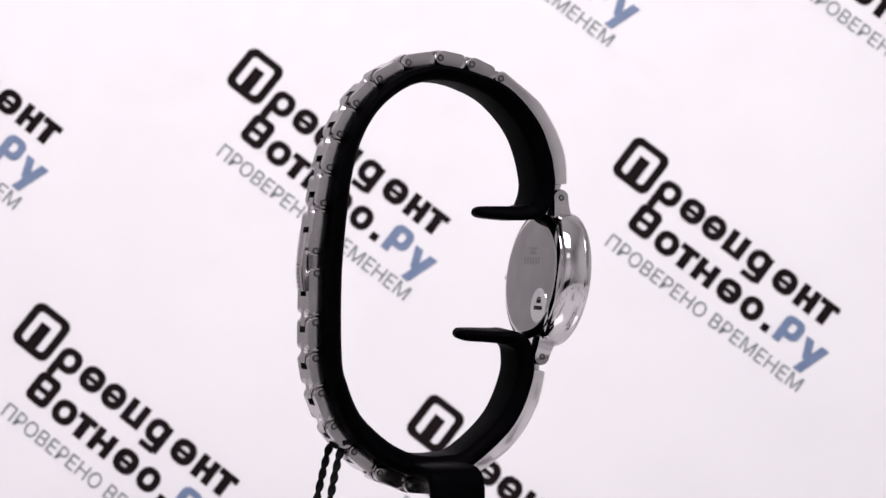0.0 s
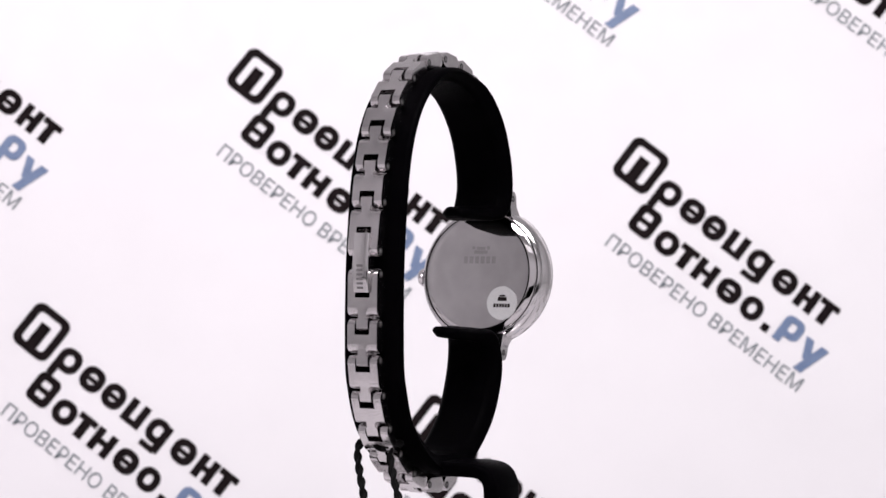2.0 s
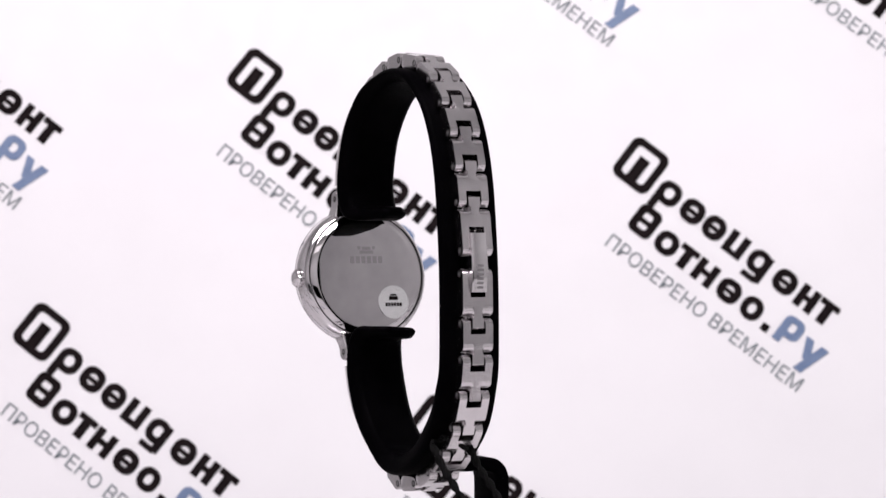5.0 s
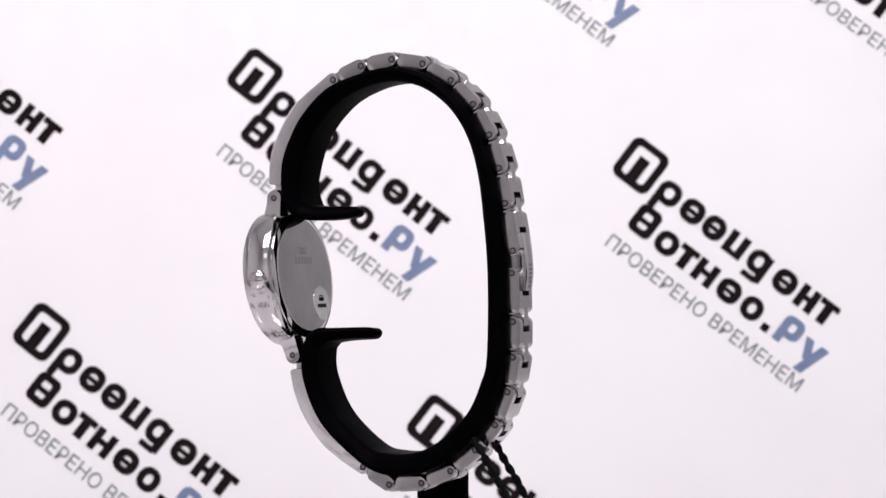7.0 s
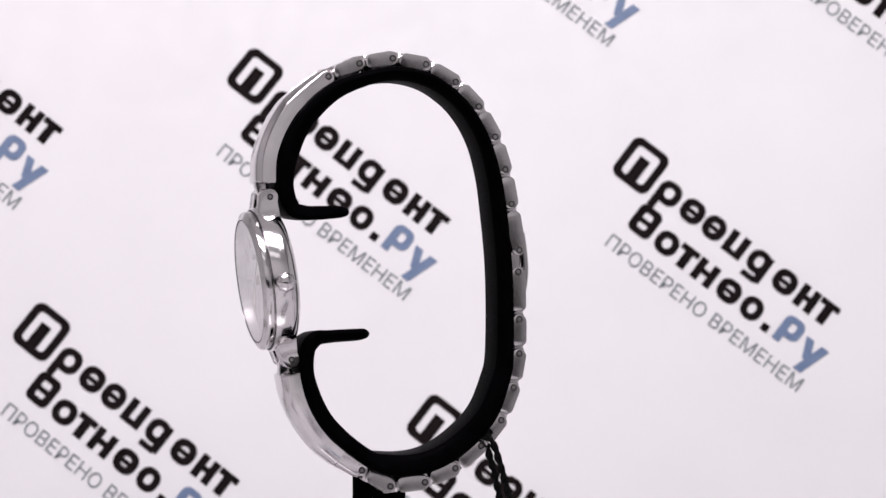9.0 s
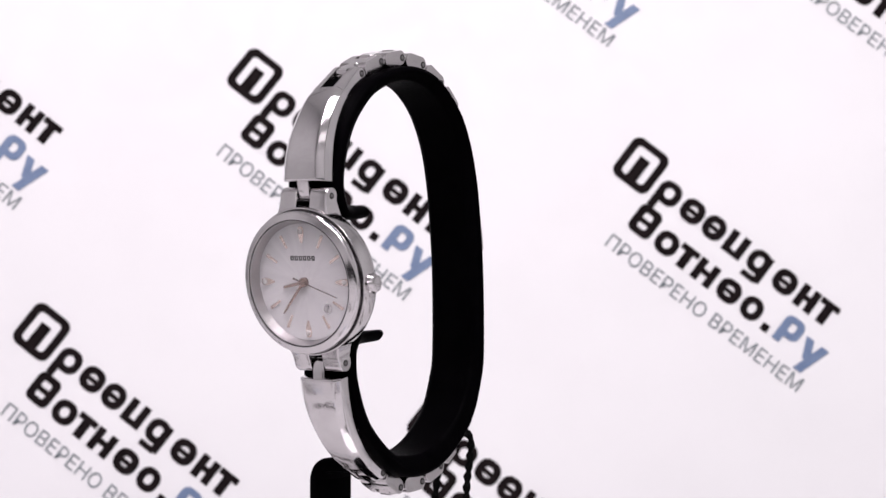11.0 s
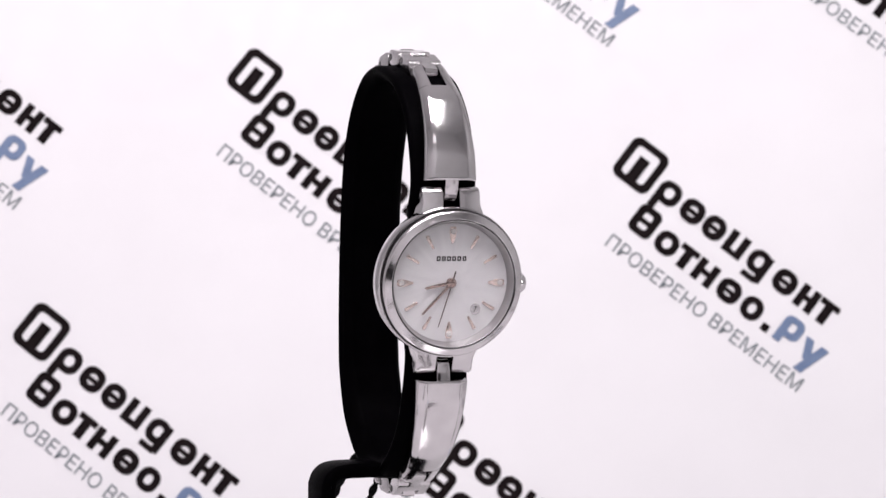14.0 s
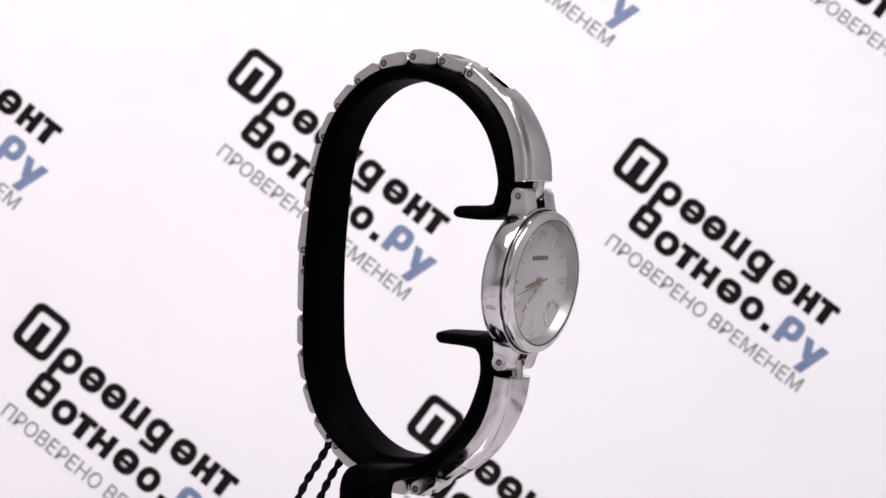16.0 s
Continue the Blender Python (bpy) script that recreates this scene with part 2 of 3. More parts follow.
def words(text, x0, x1, y0, cap, place):
    """Flat lettering of the built-in font, fitted between x0 and x1."""
    me = bpy.data.meshes.get("lettering_" + text)
    if me is None:
        cu = bpy.data.curves.new("lettering", "FONT")
        cu.body = text
        ob = new("lettering", cu)
        bpy.context.view_layer.update()
        me = bpy.data.meshes.new_from_object(ob.evaluated_get(bpy.context.evaluated_depsgraph_get()))
        me.name = "lettering_" + text
        bpy.data.objects.remove(ob)
    bm = bmesh.new()
    bm.from_mesh(me)
    xs, ys = [v.co.x for v in bm.verts], [v.co.y for v in bm.verts]
    left, low, wide, high = min(xs), min(ys), max(xs) - min(xs), max(ys) - min(ys)
    for v in bm.verts:
        v.co = place(x0 + (v.co.x - left) / wide * (x1 - x0), y0 + (v.co.y - low) / high * cap, 2)
    return bm


def printed_logo(ox, oy, ground, parent):
    pl = print_place(ox, oy, ground)
    bm = bmesh.new()
    ring_block(bm, -82, 61, -5, 145, 14.5, 16, pl)
    solid_block(bm, -54, 70, -33, 117, lambda x, y, d: pl(x, y, d * 1.01))
    part("logo_mark", bm, INK, parent, "black rounded-square printed mark", smooth=False)
    bm = bmesh.new()
    blocks(bm, [("o", 5, 49), ("e", 57, 101), ("e", 106, 148), ("u", 156, 195), ("o", 205, 247), ("e", 261, 305), ("n", 313, 350), ("t", 353, 391)], 72, 115, pl)
    solid_block(bm, 5, 55, 19, 92, lambda x, y, d: pl(x, y, d * 1.02))
    solid_block(bm, 210, 57, 240, 67, pl)
    solid_block(bm, 233, 60, 247, 112, lambda x, y, d: pl(x, y, d * 1.02))
    part("name_line", bm, INK, parent, "bold black printed line of plain blocks", smooth=False)
    bm = bmesh.new()
    ring_block(bm, 0, 0, 46, 55, 14, 12, pl)
    solid_block(bm, 12, 22, 36, 31, lambda x, y, d: pl(x, y, d * 1.01))
    blocks(bm, [("o", 55, 98), ("t", 100, 137), ("n", 141, 182), ("e", 192, 236), ("o", 244, 284)], -1, 41, pl)
    solid_block(bm, 295, 0, 309, 14, pl)
    part("name_line", bm, INK, parent, "bold black printed line of plain blocks", smooth=False)
    bm = bmesh.new()
    ring_block(bm, 321, 15, 362, 55, 13, 14, pl)
    solid_block(bm, 321, 1, 336, 40, lambda x, y, d: pl(x, y, d * 1.01))
    solid_block(bm, 382, -19, 398, 41, pl, 0.33)
    solid_block(bm, 385, 4, 401, 41, lambda x, y, d: pl(x, y, d * 1.01), -0.42)
    part("name_ending", bm, BLUE_INK, parent, "slate-blue printed blocks", smooth=False)
    part("slogan", words("ПРОВЕРЕНО ВРЕМЕНЕМ", -10, 412, -51, 27, pl), GREY_INK, parent, "thin grey printed slogan", smooth=False)


for i in range(-5, 6):
    for j in range(-5, 6):
        ox, oy = print_corner(i, j)
        if -1330 < ox < 1020 and -420 < oy < 800:
            printed_logo(ox, oy, on_backdrop, backdrop)
        if -1750 < ox < 1500 and SHEET_FRONT / KB + 320 < oy < SHEET_BACK / KB - 160:
            printed_logo(ox, oy, on_sheet, sheet)

# ---- the display stand ----
stand = tagged(new("display_stand"), "black plastic C-shaped watch display stand turning on the table", "display stand")
watch = tagged(new("wristwatch"), "polished steel bangle wristwatch with pearl dial, clasped round a black stand", "wristwatch")
cord = tagged(new("tag_cord"), "twisted black tag cord looped round the steel bracelet", "cord")

# middle line of the C, its half thickness and half width
C_LINE = [(109, 33, 3, 9), (112, 33, 6, 16), (118, 32.8, 8.5, 23), (128, 32.5, 10.5, 30), (160, 31, 12, 40), (196, 31, 13, 51), (220, 42, 15, 57.5), (231, 91, 16.5, 57.5), (206.5, 174, 17, 57.5), (152, 236.5, 16, 57.5),
          (90, 265, 13, 57.5), (32, 275.5, 12.5, 57.5), (-23, 266.5, 12.5, 57.5), (-67, 241, 11.5, 57.5), (-102.6, 205, 11, 57.5), (-129.5, 156.5, 11, 57.5), (-146, 102, 12, 57.5), (-156, 42, 13, 57.5),
          (-167, -74, 13.5, 57.5), (-168, -220, 15, 57.5), (-157, -274, 16.5, 57.5), (-136, -324, 18, 57.5), (-103, -362, 19, 57.5), (-61.5, -393, 19, 57.5), (-16, -411, 19, 57.5), (38, -414, 19, 57.5), (86.5, -397, 14.5, 57.5),
          (155.5, -336.5, 14.5, 57.5), (189.5, -264, 14, 57.5), (191.5, -215, 14.5, 54), (178, -193.5, 15, 50), (150, -188, 11, 40), (92, -184.5, 10, 30), (82, -184.2, 8.5, 24), (76, -184, 6, 16), (72.5, -184, 3, 9)]
TAB_LEAN = 0.08                # the lower tab sinks towards one side
BOW_SHIFT = 8                  # the inner face of the lower bow lies a little to the crown's side


def swept_strip(line, n, radius):
    bm = bmesh.new()
    pts = spline(line, n)
    rings = []
    for i, p in enumerate(pts):
        t = pts[min(i + 1, len(pts) - 1)][:2] - pts[max(i - 1, 0)][:2]
        t = t / np.linalg.norm(t)
        nu, nz = -t[1], t[0]
        shift = BOW_SHIFT * min(1.0, max(0.0, 1 - abs(i - 21.5 * n) / (4 * n)))
        lean = TAB_LEAN * min(1.0, max(0.0, (i - 28 * n) / (3 * n)))
        rings.append([at(p[0] + nu * b, a * (1 - 0.22 * max(0.0, b / p[2] + 0.3) / 1.3) - 2.5 + shift * max(0.0, b / p[2]), p[1] + nz * b + lean * a) for a, b in rounded_section(p[3], p[2], radius, 5)])
    skin(bm, rings)
    return bm


part("holder", swept_strip(C_LINE, 8, 11), BLACK, stand, "soft black C-shaped holder with two inward tabs")


def stand_arm():
    bm = bmesh.new()
    line = [(-30, -417), (-80, -417), (-118, -418), (-137, -424), (-147, -440), (-149, -474), (-149, -700), (-149, -915)]
    pts = spline(line, 6)
    rings = []
    for i, p in enumerate(pts):
        t = pts[min(i + 1, len(pts) - 1)] - pts[max(i - 1, 0)]
        t = t / np.linalg.norm(t)
        rings.append([at(16 + a, p[0] - t[1] * b, p[1] + t[0] * b) for a, b in rounded_section(49, 12.5, 8, 3)])
    skin(bm, rings)
    return bm


part("arm", stand_arm(), BLACK, stand)
bm = bmesh.new()
slab(bm, [(a - 30, b - 40) for a, b in rounded_section(175, 150, 60, 6)], (TZ + 0.0015 - HC) / K, (TZ + 0.0015 - HC) / K + 42, lambda x, y, d: at(y, x, d), 6)
part("base_plate", bm, BLACK, stand)

# ---- the watch: case ----
TILT = radians(7.6)
MID = (241.2, -83.3)


def on_case(a, b, d):
    """a to the crown, b up along the case, d out of the dial."""
    return at(MID[0] + d * math.cos(TILT) + b * math.sin(TILT), a, MID[1] - d * math.sin(TILT) + b * math.cos(TILT))


bm = bmesh.new()
CASE_PROFILE = [(99, -8), (115.6, -8), (116, -12.6), (117, -13.0), (120.6, -10.6), (124.4, -6.2), (126.5, 0.5), (126.5, 27.4), (126.1, 28.2), (124.2, 28.4), (123.6, 27.6),
           (123.5, 25.0), (120.6, 25.0), (120.6, 29.6), (121.3, 30.0), (121.9, 31.2), (121.9, 39.2), (121.3, 41.2), (120.0, 42.6), (117.6, 43.7), (112.8, 45.7), (111, 46.8), (109.6, 47.4), (108.7, 47.0), (108.4, 45.4), (107, 44.8), (105.4, 44),
           (101, 29.2), (99.9, 27.4), (60, 27.0), (60, -8)]
lathe(bm, CASE_PROFILE, on_case, 128)
case = part("case", bm, CASE_STEEL, watch, "polished round steel case and bezel")
case.data.materials.append(RIM_STEEL)
case.data.materials.append(MATT_STEEL)
for f in case.data.polygons:
    radius, depth = CASE_PROFILE[min(f.index // 128, len(CASE_PROFILE) - 1)]
    if 128 <= f.index < 6 * 128:
        f.material_index = 1
    elif 99 < radius < 107.5 and depth > 27:
        f.material_index = 2
bm = bmesh.new()
lathe(bm, [(0.5, -19.2), (40, -19.2), (100, -19.2), (103.5, -19.0), (105.5, -18.2), (111.5, -14.6), (113.4, -13.4), (114.2, -12), (114.2, -7), (0.5, -7)], on_case, 96)
case_back = part("case_back", bm, BACK_STEEL, watch, "smooth steel case back with faint engraving")
bm = bmesh.new()
lathe(bm, [(0.5, -19.9), (31, -19.9), (31, -19.0), (0.5, -19.0)], lambda a, b, d: on_case(a - 50, b - 53, d), 40)
sticker = part("sticker", bm, WHITE_LABEL, case_back, "round silvery white sticker with dark bars")


def bars(rows, place, z0, z1):
    bm = bmesh.new()
    for x0, y0, x1, y1 in rows:
        slab(bm, [(x0, y0), (x1, y0), (x1, y1), (x0, y1)], z0, z1, place)
    return bm


part("label_bar", bars([(-17 + i * 5.8, 1, -12.8 + i * 5.8, 8) for i in range(6)] + [(-9, -11, 9, -4), (-6, -15, 6, -12)],
     lambda x, y, d: on_case(-50 - x, -53 - y, -d), 19.9, 20.3), INK, sticker, smooth=False)
engraved = [(-34 + i * 11.5, 20, -26 + i * 11.5, 33) for i in range(6)] + [(-14, 38, 14, 44), (-9, 45, 9, 51), (-18, 46, -12, 52), (12, 46, 18, 52)]
part("engraving", bars(engraved, lambda x, y, d: on_case(-x, y, -d), 19.15, 19.25), ETCHED_BACK, case_back, smooth=False)

# lugs
for sign, hole in ((1, (260.0, 59.0)), (-1, (222.4, -225.6))):
    for side in (-1, 1):
        bm = bmesh.new()
        outline = []
        for i in range(13):
            a = radians(180 * i / 12)
            outline.append((15.5 * math.cos(a), sign * (142.5 + 15.5 * math.sin(a))))
        outline += [(-13, sign * 132), (-13, sign * 108), (24.5, sign * 108), (19, sign * 130)]
        rings = []
        for v, f in ((14.5, 0.93), (16, 1.0), (47, 1.0), (50, 0.9)):
            rings.append([on_case(side * (v + (7 if v > 40 and abs(b) < 115 else 0)), sign * 142.5 + (b - sign * 142.5) * (f if abs(b) > 142 else 1), d * f) for d, b in outline])
        skin(bm, rings, False)
        bm.verts.ensure_lookup_table()
        for first in (0, 3 * len(outline)):
            for face in ([*range(14), 16], [13, 14, 15, 16]):
                bm.faces.new([bm.verts[first + k] for k in face])
        bmesh.ops.recalc_face_normals(bm, faces=bm.faces[:])
        part("lug", bm, STEEL, watch)
        # No hole is cut: a raised dark disc carries its shade, the pin too.
        bm = bmesh.new()
        lathe(bm, [(0.3, 49.6), (5.6, 49.6), (5.6, 50.4), (0.3, 50.4)], lambda a, b, d: on_case(side * d, sign * 142.5 + b, a), 16)
        part("pin_hole_shade", bm, SHADE_AND_GASKET, watch)
        bm = bmesh.new()
        lathe(bm, [(0.3, 50.2), (3.2, 50.2), (2.6, 51.0), (0.3, 51.2)], lambda a, b, d: on_case(side * d, sign * 142.5 + b, a), 12)
        part("pin", bm, SATIN_DARK, watch)

# crown
bm = bmesh.new()
lathe(bm, [(0.3, 124), (10, 124), (10, 128), (14, 128.4), (16.4, 131), (17, 134.5), (16, 138.5), (13, 142), (8, 144.6), (3, 145.6), (0.3, 145.7)], lambda a, b, d: on_case(d - 4.5, -4 + b, a + 8), 32)
centre = [on_case(d - 4.5, -4, 8) for d in (129, 142)]
for k, v in enumerate(bm.verts):
    if 3 * 32 <= k < 8 * 32:
        along = (centre[1] - centre[0]).normalized()
        axis = centre[0] + along * (v.co - centre[0]).dot(along)
        v.co = axis + (v.co - axis) * (1.03 if k % 4 < 2 else 0.93)
part("crown", bm, STEEL, watch, "round polished winding crown")

# ---- dial ----
def on_dial(a, b, d):
    """As on_case, for what lies on the sunken dial."""
    return on_case(a, b, d - 6.5)


bm = bmesh.new()
lathe(bm, [(0.3, 35), (99.7, 35), (99.7, 33.6), (0.3, 33.6)], on_dial, 96)
dial = part("dial", bm, PEARL, watch, "white mother-of-pearl dial")
# Dark rings laid into both seams put the grooves' shade into colour.
bm = bmesh.new()
lathe(bm, [(114.3, -11.5), (115.8, -11.5), (115.8, -8.2), (114.3, -8.2), (114.3, -11.5)], on_case, 128, False)
part("back_seam_shade", bm, SHADE_AND_GASKET, watch, "seam round the case back with its shade painted dark")
bm = bmesh.new()
lathe(bm, [(121.0, 25.2), (121.0, 26.8), (123.3, 26.8), (123.3, 25.2), (121.0, 25.2)], on_case, 128, False)
part("bezel_seam_shade", bm, SHADE_AND_GASKET, watch, "thin seam between bezel and case with its shade painted dark")
bm = bmesh.new()
lathe(bm, [(106.6, 45.2), (106.6, 46.7), (108.3, 47.0), (108.3, 45.6), (106.6, 45.2)], on_case, 96, False)
part("gasket", bm, SHADE_AND_GASKET, watch, "thin dark ring round the glass")
bm = bmesh.new()
lathe(bm, [(0.3, 46.4), (106.5, 46.4), (106.5, 45.2), (0.3, 45.2)], on_case, 96)
glass = part("glass", bm, GLASS, watch, "flat clear watch glass")
glass.visible_shadow = False


def turned(clock):
    """Place on the dial, y pointing to that angle of the clock."""
    c, s = math.cos(radians(clock)), math.sin(radians(clock))
    return lambda x, y, d: on_dial(x * c + y * s, -x * s + y * c, d)


for hour in range(12):
    pl = turned(hour * 30)
    if hour % 3:
        bm = bmesh.new()
        slab(bm, [(-2.0, 66), (2.0, 66), (3.0, 90), (0, 91.5), (-3.0, 90)], 34.8, 36.4, pl, 0.5)
        part("hour_marker", bm, ROSE, dial, "slim rose-gold baton")
    else:
        bm = bmesh.new()
        slab(bm, [(-1.6, 66), (1.6, 66), (5.0, 78), (6.4, 87), (4.4, 94.5), (-4.4, 94.5), (-6.4, 87), (-5.0, 78)], 34.8, 36.4, pl, 0.6)
        drop = part("hour_marker", bm, ROSE, dial, "rose-gold drop with a clear stone")
        bm = bmesh.new()
        lathe(bm, [(5.2, 36.0), (5.2, 37.8), (3.0, 39.4), (0.3, 39.4), (0.3, 36.0)], lambda a, b, d, pl=pl: pl(a, 86.5 + b, d), 10)
        part("stone", bm, CRYSTAL, drop, smooth=False)

bm = bmesh.new()
for i in range(6):
    ring_block(bm, -26.8 + i * 9.1, 36.5, -20.0 + i * 9.1, 44.5, 2.3, 1.2, lambda x, y, d: on_dial(x, y, 34.9 + d * 0.25))
part("name_bar", bm, INK, dial, "row of small dark printed blocks", smooth=False)
bm = bmesh.new()
lathe(bm, [(0.3, 35.2), (7.2, 35.2), (7.4, 36.2), (8.8, 36.2), (8.8, 34.6), (0.3, 34.6)], lambda a, b, d: on_dial(45.5 + a, -44.5 + b, d), 28)
date = part("date_window", bm, SATIN, dial, "round grey date window showing seven")
part("numeral", words("7", -3.2, 3.2, -4.6, 9.2, lambda x, y, d: on_dial(45.5 + x, -44.5 + y, 35.5)), INK, date, smooth=False)


def hand(name, outline, depth, label, material=HAND_GOLD):
    """A hand whose own space turns about the dial's middle; y points to twelve."""
    bm = bmesh.new()
    slab(bm, outline, 0, 1.4, lambda x, y, d: Vector((x * K, y * K, d * K)), 0.5)
    return part(name, bm, material, watch, label), depth


HANDS = [hand("hour_hand", [(-2.8, -6), (2.8, -6), (2.8, 18), (2.2, 44), (0, 48), (-2.2, 44), (-2.8, 18)], 37.5, "short rose-gold hour hand"),
         hand("minute_hand", [(-2.4, -6), (2.4, -6), (2.2, 30), (1.6, 70), (0, 74), (-1.6, 70), (-2.2, 30)], 39.5, "long rose-gold minute hand"),
         hand("second_hand", [(-1.4, -21), (1.4, -21), (0.9, 0), (0.6, 77), (-0.6, 77), (-0.9, 0)], 41.5, "thin dark rose second hand", DARK_GOLD)]
bm = bmesh.new()
lathe(bm, [(0.3, 35), (8.2, 35), (8.2, 41), (5.5, 42), (2.5, 43.2), (0.3, 43.4)], on_dial, 24)
part("hand_hub", bm, HAND_GOLD, watch)

# ---- bracelet ----
def bangle(line, hole, lug_hole, flip):
    """A bowed end piece: line runs from the case to the first hinge."""
    pts = spline(line, 8)
    pts = [pts[0], *(pts[0] + (pts[1] - pts[0]) * f for f in (0.2, 0.5)), *pts[1:]]
    bm = bmesh.new()
    total = len(pts) - 1
    rings = []
    for i, p in enumerate(pts):
        t = pts[min(i + 1, total)][:2] - pts[max(i - 1, 0)][:2]
        t = t / np.linalg.norm(t) * flip
        nu, nz = -t[1], t[0]
        w = p[2]
        half = [(w, -15), (w, 6.4), (w - 0.7, 8.4), (w - 2.4, 9.8), (w - 8.6, 14.2), (w - 10.8, 15.6), (w - 13.4, 16.5), (w - 17, 16.9)]
        sec = [(-a, b) for a, b in half] + [(0, 17.6)] + half[::-1] + [(w - 2, -17), (-w + 2, -17)]
        f = 1.0 if i > 3 else (0.72, 0.93, 0.99, 1.0)[i]
        rings.append([at(p[0] + nu * b * f, a * (0.97 if i == 0 else 1.0), p[1] + nz * b * f) for a, b in sec])
    skin(bm, rings)
    body = part("bangle", bm, STEEL, watch, "bowed polished steel bangle piece")
    # tongue between the lugs
    p, q = np.array(pts[0][:2]), np.array(lug_hole)
    t = (q - p) / np.linalg.norm(q - p)
    nu, nz = (t[1] * flip, -t[0] * flip)
    bm = bmesh.new()
    ln = np.linalg.norm(q - p)
    rings = []
    for y, hi, lo in ((-10, 14.5, -7), (0, 14.4, -8), (ln * 0.4, 13.8, -8.5), (ln * 0.8, 12.6, -8.5), (ln + 4, 9.5, -8), (ln + 8, 4, -6), (ln + 9.5, 0, -3)):
        rings.append([at(p[0] + t[0] * y + nu * (b + (hi + lo) / 2), a, p[1] + t[1] * y + nz * (b + (hi + lo) / 2)) for a, b in rounded_section(11.5, (hi - lo) / 2, 2.2, 3)])
    skin(bm, rings)
    part("tongue", bm, STEEL, body)
    # prongs at the hinge
    p, q = np.array(pts[-1][:2]), np.array(hole)
    t = (q - p) / np.linalg.norm(q - p)
    nu, nz = (-t[1] * flip, t[0] * flip)
    ln = np.linalg.norm(q - p)
    for s in (-1, 1):
        bm = bmesh.new()
        rings = []
        for y, f in ((-1, 1), (ln * 0.3, 1), (ln * 0.65, 1), (ln - 4, 0.99), (ln + 2, 0.92), (ln + 6, 0.72), (ln + 8.6, 0.4)):
            k = min(1.0, max(0.0, y / ln))
            w = pts[-1][2] + (28.6 - pts[-1][2]) * k
            c = 1 - 0.45 * k
            sec = [(13.5, -13), (13.5, 15.6), (14.3, 16.5), (w - 11.5 * c, 16.0), (w - 8.6 * c, 14.6), (w - 2.4, 10.6 + 2.4 * k), (w - 0.6, 8.6 + 3 * k), (w, 6.4 + 4 * k), (w, -13)]
            rings.append([at(p[0] + t[0] * y + nu * b * f, s * a, p[1] + t[1] * y + nz * b * f) for a, b in sec])
        skin(bm, rings)
        part("prong", bm, STEEL, body)
    # Added black slab: stands for the dark depth of the open slot.
    bm = bmesh.new()
    slab(bm, [(-13.4, -2), (13.4, -2), (13.4, ln - 13), (-13.4, ln - 13)], -9, 4, lambda x, y, d: at(p[0] + t[0] * y + nu * d, x, p[1] + t[1] * y + nz * d))
    part("slot_dark_fill", bm, BLACK, body)


TOP = [(151.7, 269.3), (95.7, 293.1), (35.4, 303.1), (-25.5, 293.5), (-79.8, 263.3), (-122.7, 220.3), (-153.2, 166.6), (-172.0, 108.5), (-183.6, 47.1), (-197.8, -35.5)]
LOW = [(91.6, -422.0), (39.8, -451.7), (-23.2, -446), (-79.2, -422.6), (-127, -384), (-164.5, -338.8), (-187.6, -280.9), (-198.2, -220.3), (-198.2, -158.6), (-196.0, -74.1)]
bangle([(264, 82, 45), (261.5, 127.5, 43), (247, 171, 40), (223, 211.5, 37), (201.5, 232, 35)], TOP[0], (260.0, 59.0), -1)
bangle([(221, -249.5, 45), (212.5, -291, 43), (194.5, -331.5, 40), (165, -372, 36), (131, -400, 31)], LOW[0], (222.4, -225.6), 1)


def pins(p, half):
    # Dark discs on the side faces paint the shade of the holes.
    for s in (-1, 1):
        for name, mat, prof in (("pin_hole_shade", SHADE_AND_GASKET, [(0.3, half - 1), (6.2, half - 1), (6.2, half + 0.4), (0.3, half + 0.4)]),
                                ("pin", SATIN_DARK, [(0.3, half), (3.7, half), (3.3, half + 0.7), (0.3, half + 0.8)])):
            bm = bmesh.new()
            lathe(bm, prof, lambda a, b, d: at(p[0] + a, s * d, p[1] + b), 14)
            part(name, bm, mat, watch)


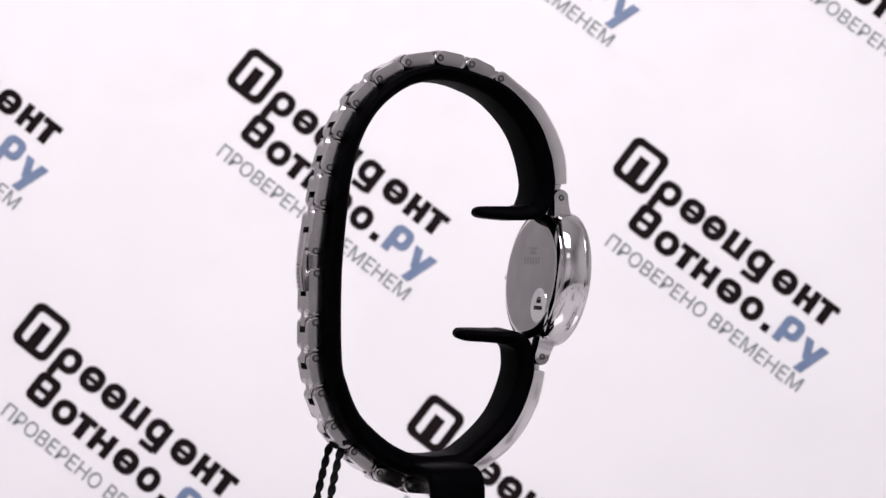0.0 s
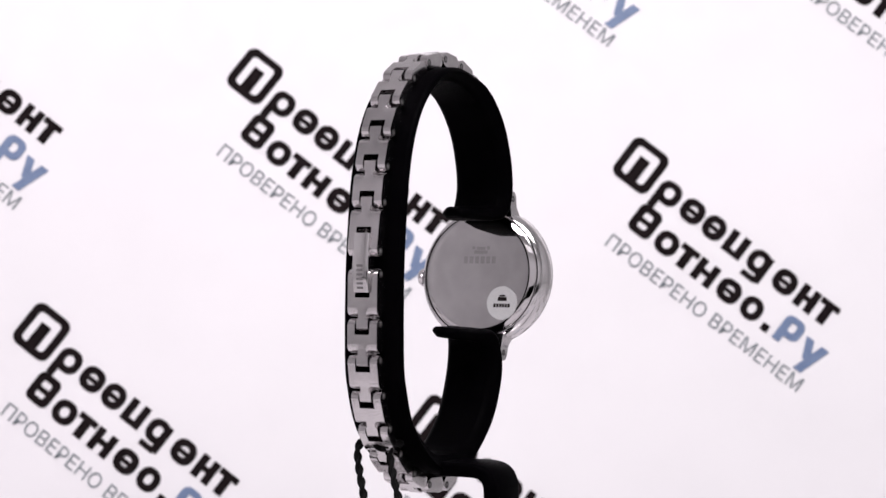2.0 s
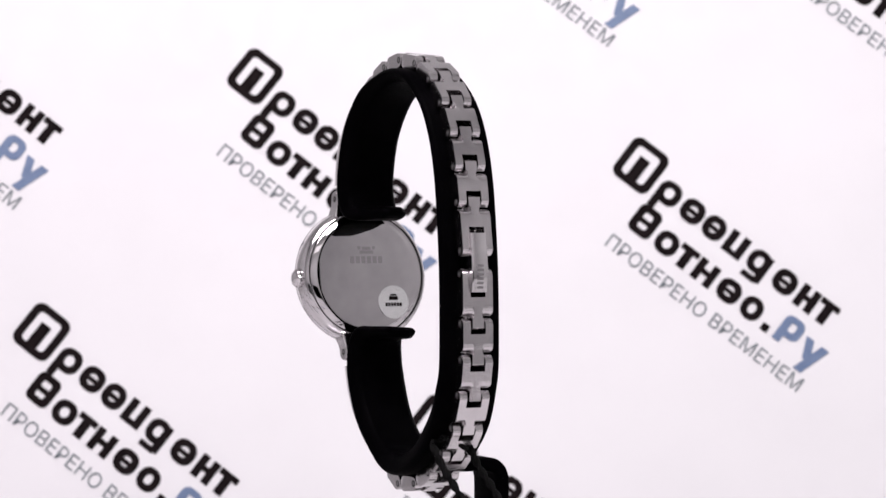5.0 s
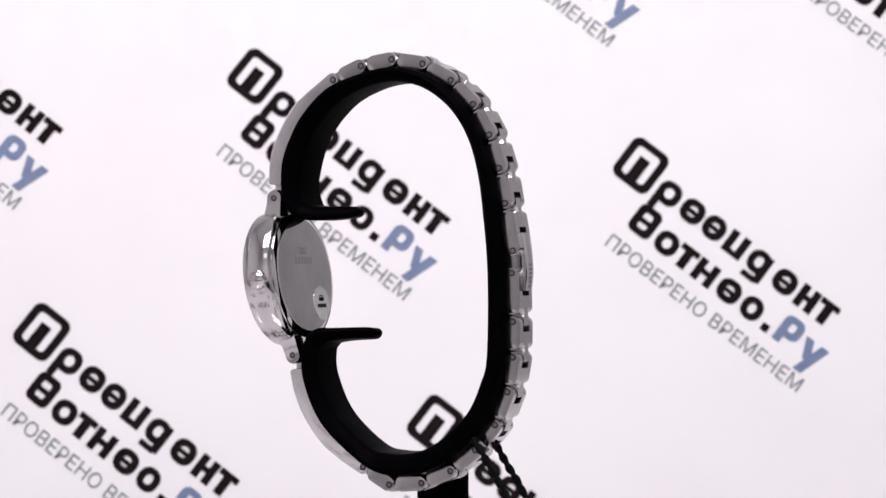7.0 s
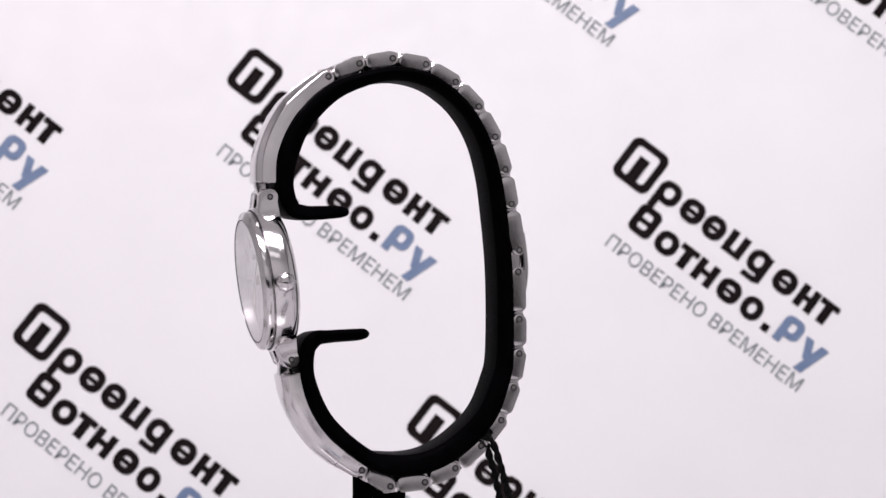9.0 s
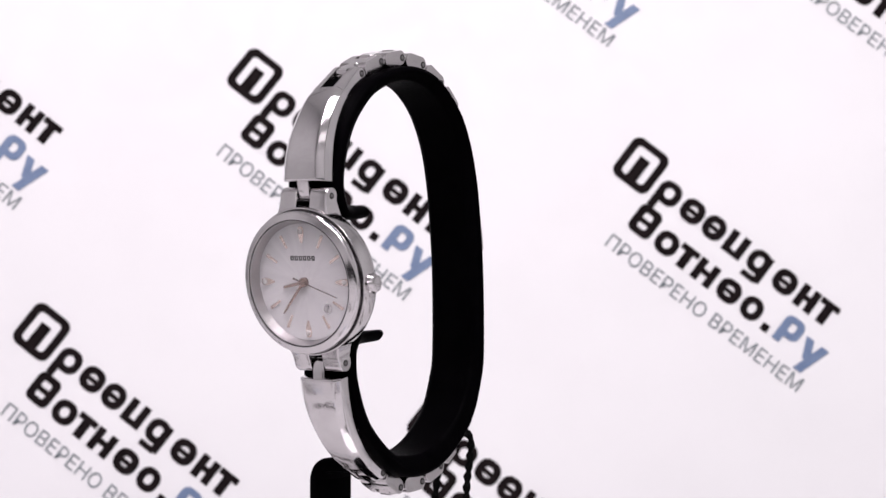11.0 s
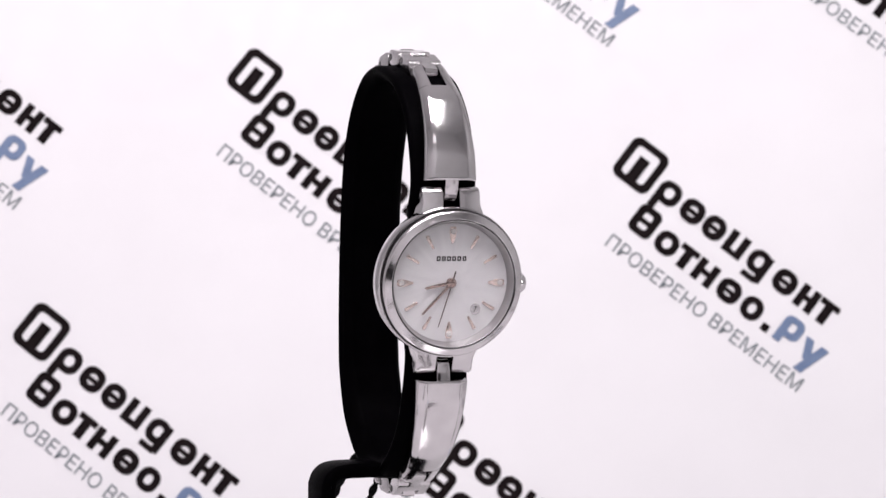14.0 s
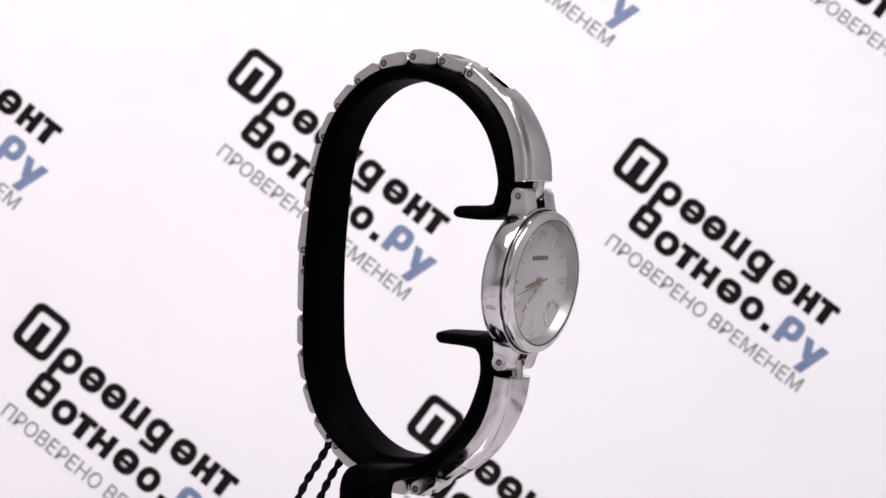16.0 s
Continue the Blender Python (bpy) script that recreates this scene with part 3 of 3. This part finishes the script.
def link(p, q, out, slot=0.0, nose=12.0):
    """One bracelet link from hinge p to hinge q; out is +1 or -1 for its outer side; slot deepens its notch, nose is its tongue's length."""
    p, q = np.array(p), np.array(q)
    ln = np.linalg.norm(q - p)
    t = (q - p) / ln
    nu, nz = -t[1] * out, t[0] * out
    w, g, notch = 28.6, 13.4, ln - 18 - slot
    o = [(-11.0, -nose), (11.0, -nose), (11.0, 12.5), (w, 12.5), (w, ln + 8.6), (g + 1, ln + 8.6), (g + 1, notch), (-g - 1, notch), (-g - 1, ln + 8.6), (-w, ln + 8.6), (-w, 12.5), (-11.0, 12.5)]
    mid, half = ln / 2 + 1, ln / 2 + 9
    bm = bmesh.new()
    slab(bm, o, -13.5, 16.5, lambda x, y, d: Vector((x, y, d)), 3.0 / K)
    cuts = [1 - nose, 2.5 - nose, 4.5 - nose, -4, 2, 8, 12.9, 14, 16, 19.5, 23] + [23 + (ln - 29) * k / 5 for k in range(1, 5)] + [ln - 6, ln - 3, ln, ln + 3, ln + 5.5, ln + 7.3, ln + 8.2]
    for y in cuts:
        bmesh.ops.bisect_plane(bm, geom=bm.verts[:] + bm.edges[:] + bm.faces[:], plane_co=(0, y, 0), plane_no=(0, 1, 0))
    for x in (-20, -12.8, -10.2, -7.8, 7.8, 10.2, 12.8, 20):
        bmesh.ops.bisect_plane(bm, geom=bm.verts[:] + bm.edges[:] + bm.faces[:], plane_co=(x, 0, 0), plane_no=(1, 0, 0))
    # pillowed top, rounded ends
    for v in bm.verts:
        x, y, d = v.co
        e = (y - mid) / half
        top = 16.5 - 3.5 * e * e - 0.8 * (x / w) ** 4
        d = d * top / 16.5 if d > 0 else d
        if d > 0 and y < 12.4:
            d -= 2.6 * min(1.0, (12.4 - y) / 8)
        inner = abs(x) < 8.0 or (abs(x) < 12.4 and y < 12.4)
        a0, r0 = (y + nose, 5.0) if inner else (y - 12.5, 11.0)
        a1, r1 = (99, 1.0) if abs(x) < 13 else (ln + 8.6 - y, 13.0)
        for a, r in ((a0, r0), (a1, r1)):
            if a < r:
                d = 1 + (d - 1) * max(0.3, math.sqrt(max(0.0, 1 - ((r - max(a, 0)) / r) ** 2)))
        v.co = at(p[0] + t[0] * y + nu * d, x, p[1] + t[1] * y + nz * d)
    bmesh.ops.triangulate(bm, faces=[f for f in bm.faces if len(f.verts) > 4])
    return part("link", bm, SATIN, watch)


for chain, out in ((TOP, 1), (LOW, -1)):
    for i in range(9):
        link(chain[i], chain[i + 1], out, 22.0 if i == 8 else 0.0, 19.0 if i == 0 else 12.0)
    for i in range(10):
        pins(chain[i], 28.8 if i == 0 else 28.6)

# clasp tab over both long links
bm = bmesh.new()
tab = spline([(-207, -4), (-212, -40), (-214, -75), (-211, -105)], 4)
rings = []
for i, p in enumerate(tab):
    rings.append([at(p[0] + b, a, p[1]) for a, b in rounded_section(15, 6, 2.5, 3)])
skin(bm, rings)
clasp = part("clasp_tab", bm, STEEL, watch, "polished folding clasp tab with engraved bars")
def on_tab(x, y, d):
    return at(float(np.interp(y, [p[1] for p in tab[::-1]], [p[0] for p in tab[::-1]])) - 5.9 - d, x, y)


part("engraving", bars([(-6, -99 + i * 7.5, 6, -95 + i * 7.5) for i in range(6)], on_tab, 0, 0.4), SATIN_DARK, clasp, smooth=False)


bm = bmesh.new()
slab(bm, [(-11.5, -88), (11.5, -88), (11.5, -22), (-11.5, -22)], 185, 205, lambda x, y, d: at(-d, x, y), 2)
part("clasp_hinge", bm, SATIN, watch)


# ---- the tag cord ----
def twisted(line, name):
    pts = [Vector(at(*p)) for p in spline(line, 14)]
    for phase in (0.0, math.pi):
        bm = bmesh.new()
        rings = []
        run = 0.0
        for i, p in enumerate(pts):
            t = (pts[min(i + 1, len(pts) - 1)] - pts[max(i - 1, 0)]).normalized()
            run += (p - pts[i - 1]).length if i else 0
            a = t.orthogonal().normalized()
            b = t.cross(a)
            c = p + (a * math.cos(run / (7.5 * K) + phase) + b * math.sin(run / (7.5 * K) + phase)) * 3.2 * K
            rings.append([c + (a * math.cos(k * math.pi / 3) + b * math.sin(k * math.pi / 3)) * 4.4 * K for k in range(6)])
        skin(bm, rings)
        part(name, bm, CORD, cord)


twisted([(-118, 34, -362), (-132, 46, -366), (-144, 47, -380), (-158, 36, -412), (-178, 15, -460), (-196, 0, -520), (-214, -10, -640), (-220, -14, -820)], "strand")
twisted([(-118, -30, -364), (-134, -24, -368), (-148, -20, -382), (-162, -32, -414), (-180, -54, -458), (-196, -72, -520), (-212, -84, -640), (-218, -88, -820)], "strand")
twisted([(-118, 34, -362), (-136, 31, -358), (-150, 14, -366), (-152, -8, -372), (-140, -29, -366), (-118, -30, -364)], "strand")


# ---- movement ----
def motions():
    turn_rows = [(t, pose(0, 0, 0, 0, 0, START + SPEED * t)) for t in (0.0, 4.0, 8.0, 12.0, 16.0)]
    for thing in (stand, watch, cord):
        walk(thing, turn_rows)
    middle = on_case(0, 0, 0)
    ax, ay, az = (on_case(1, 0, 0) - middle) / K, (on_case(0, 1, 0) - middle) / K, (on_case(0, 0, 1) - middle) / K
    base = Matrix((ax, ay, az)).transposed().to_4x4()
    for (ob, depth), start, speed in zip(HANDS, (258.0, 216.0, -210.0), (0.04, 0.5, 29.0)):
        rows = []
        for k in range(9):
            t = k * 2.0
            rows.append((t, Matrix.Translation(on_dial(0, 0, depth)) @ base @ pose(0, 0, 0, 0, 0, -(start + speed * t))))
        walk(ob, rows)


motions()
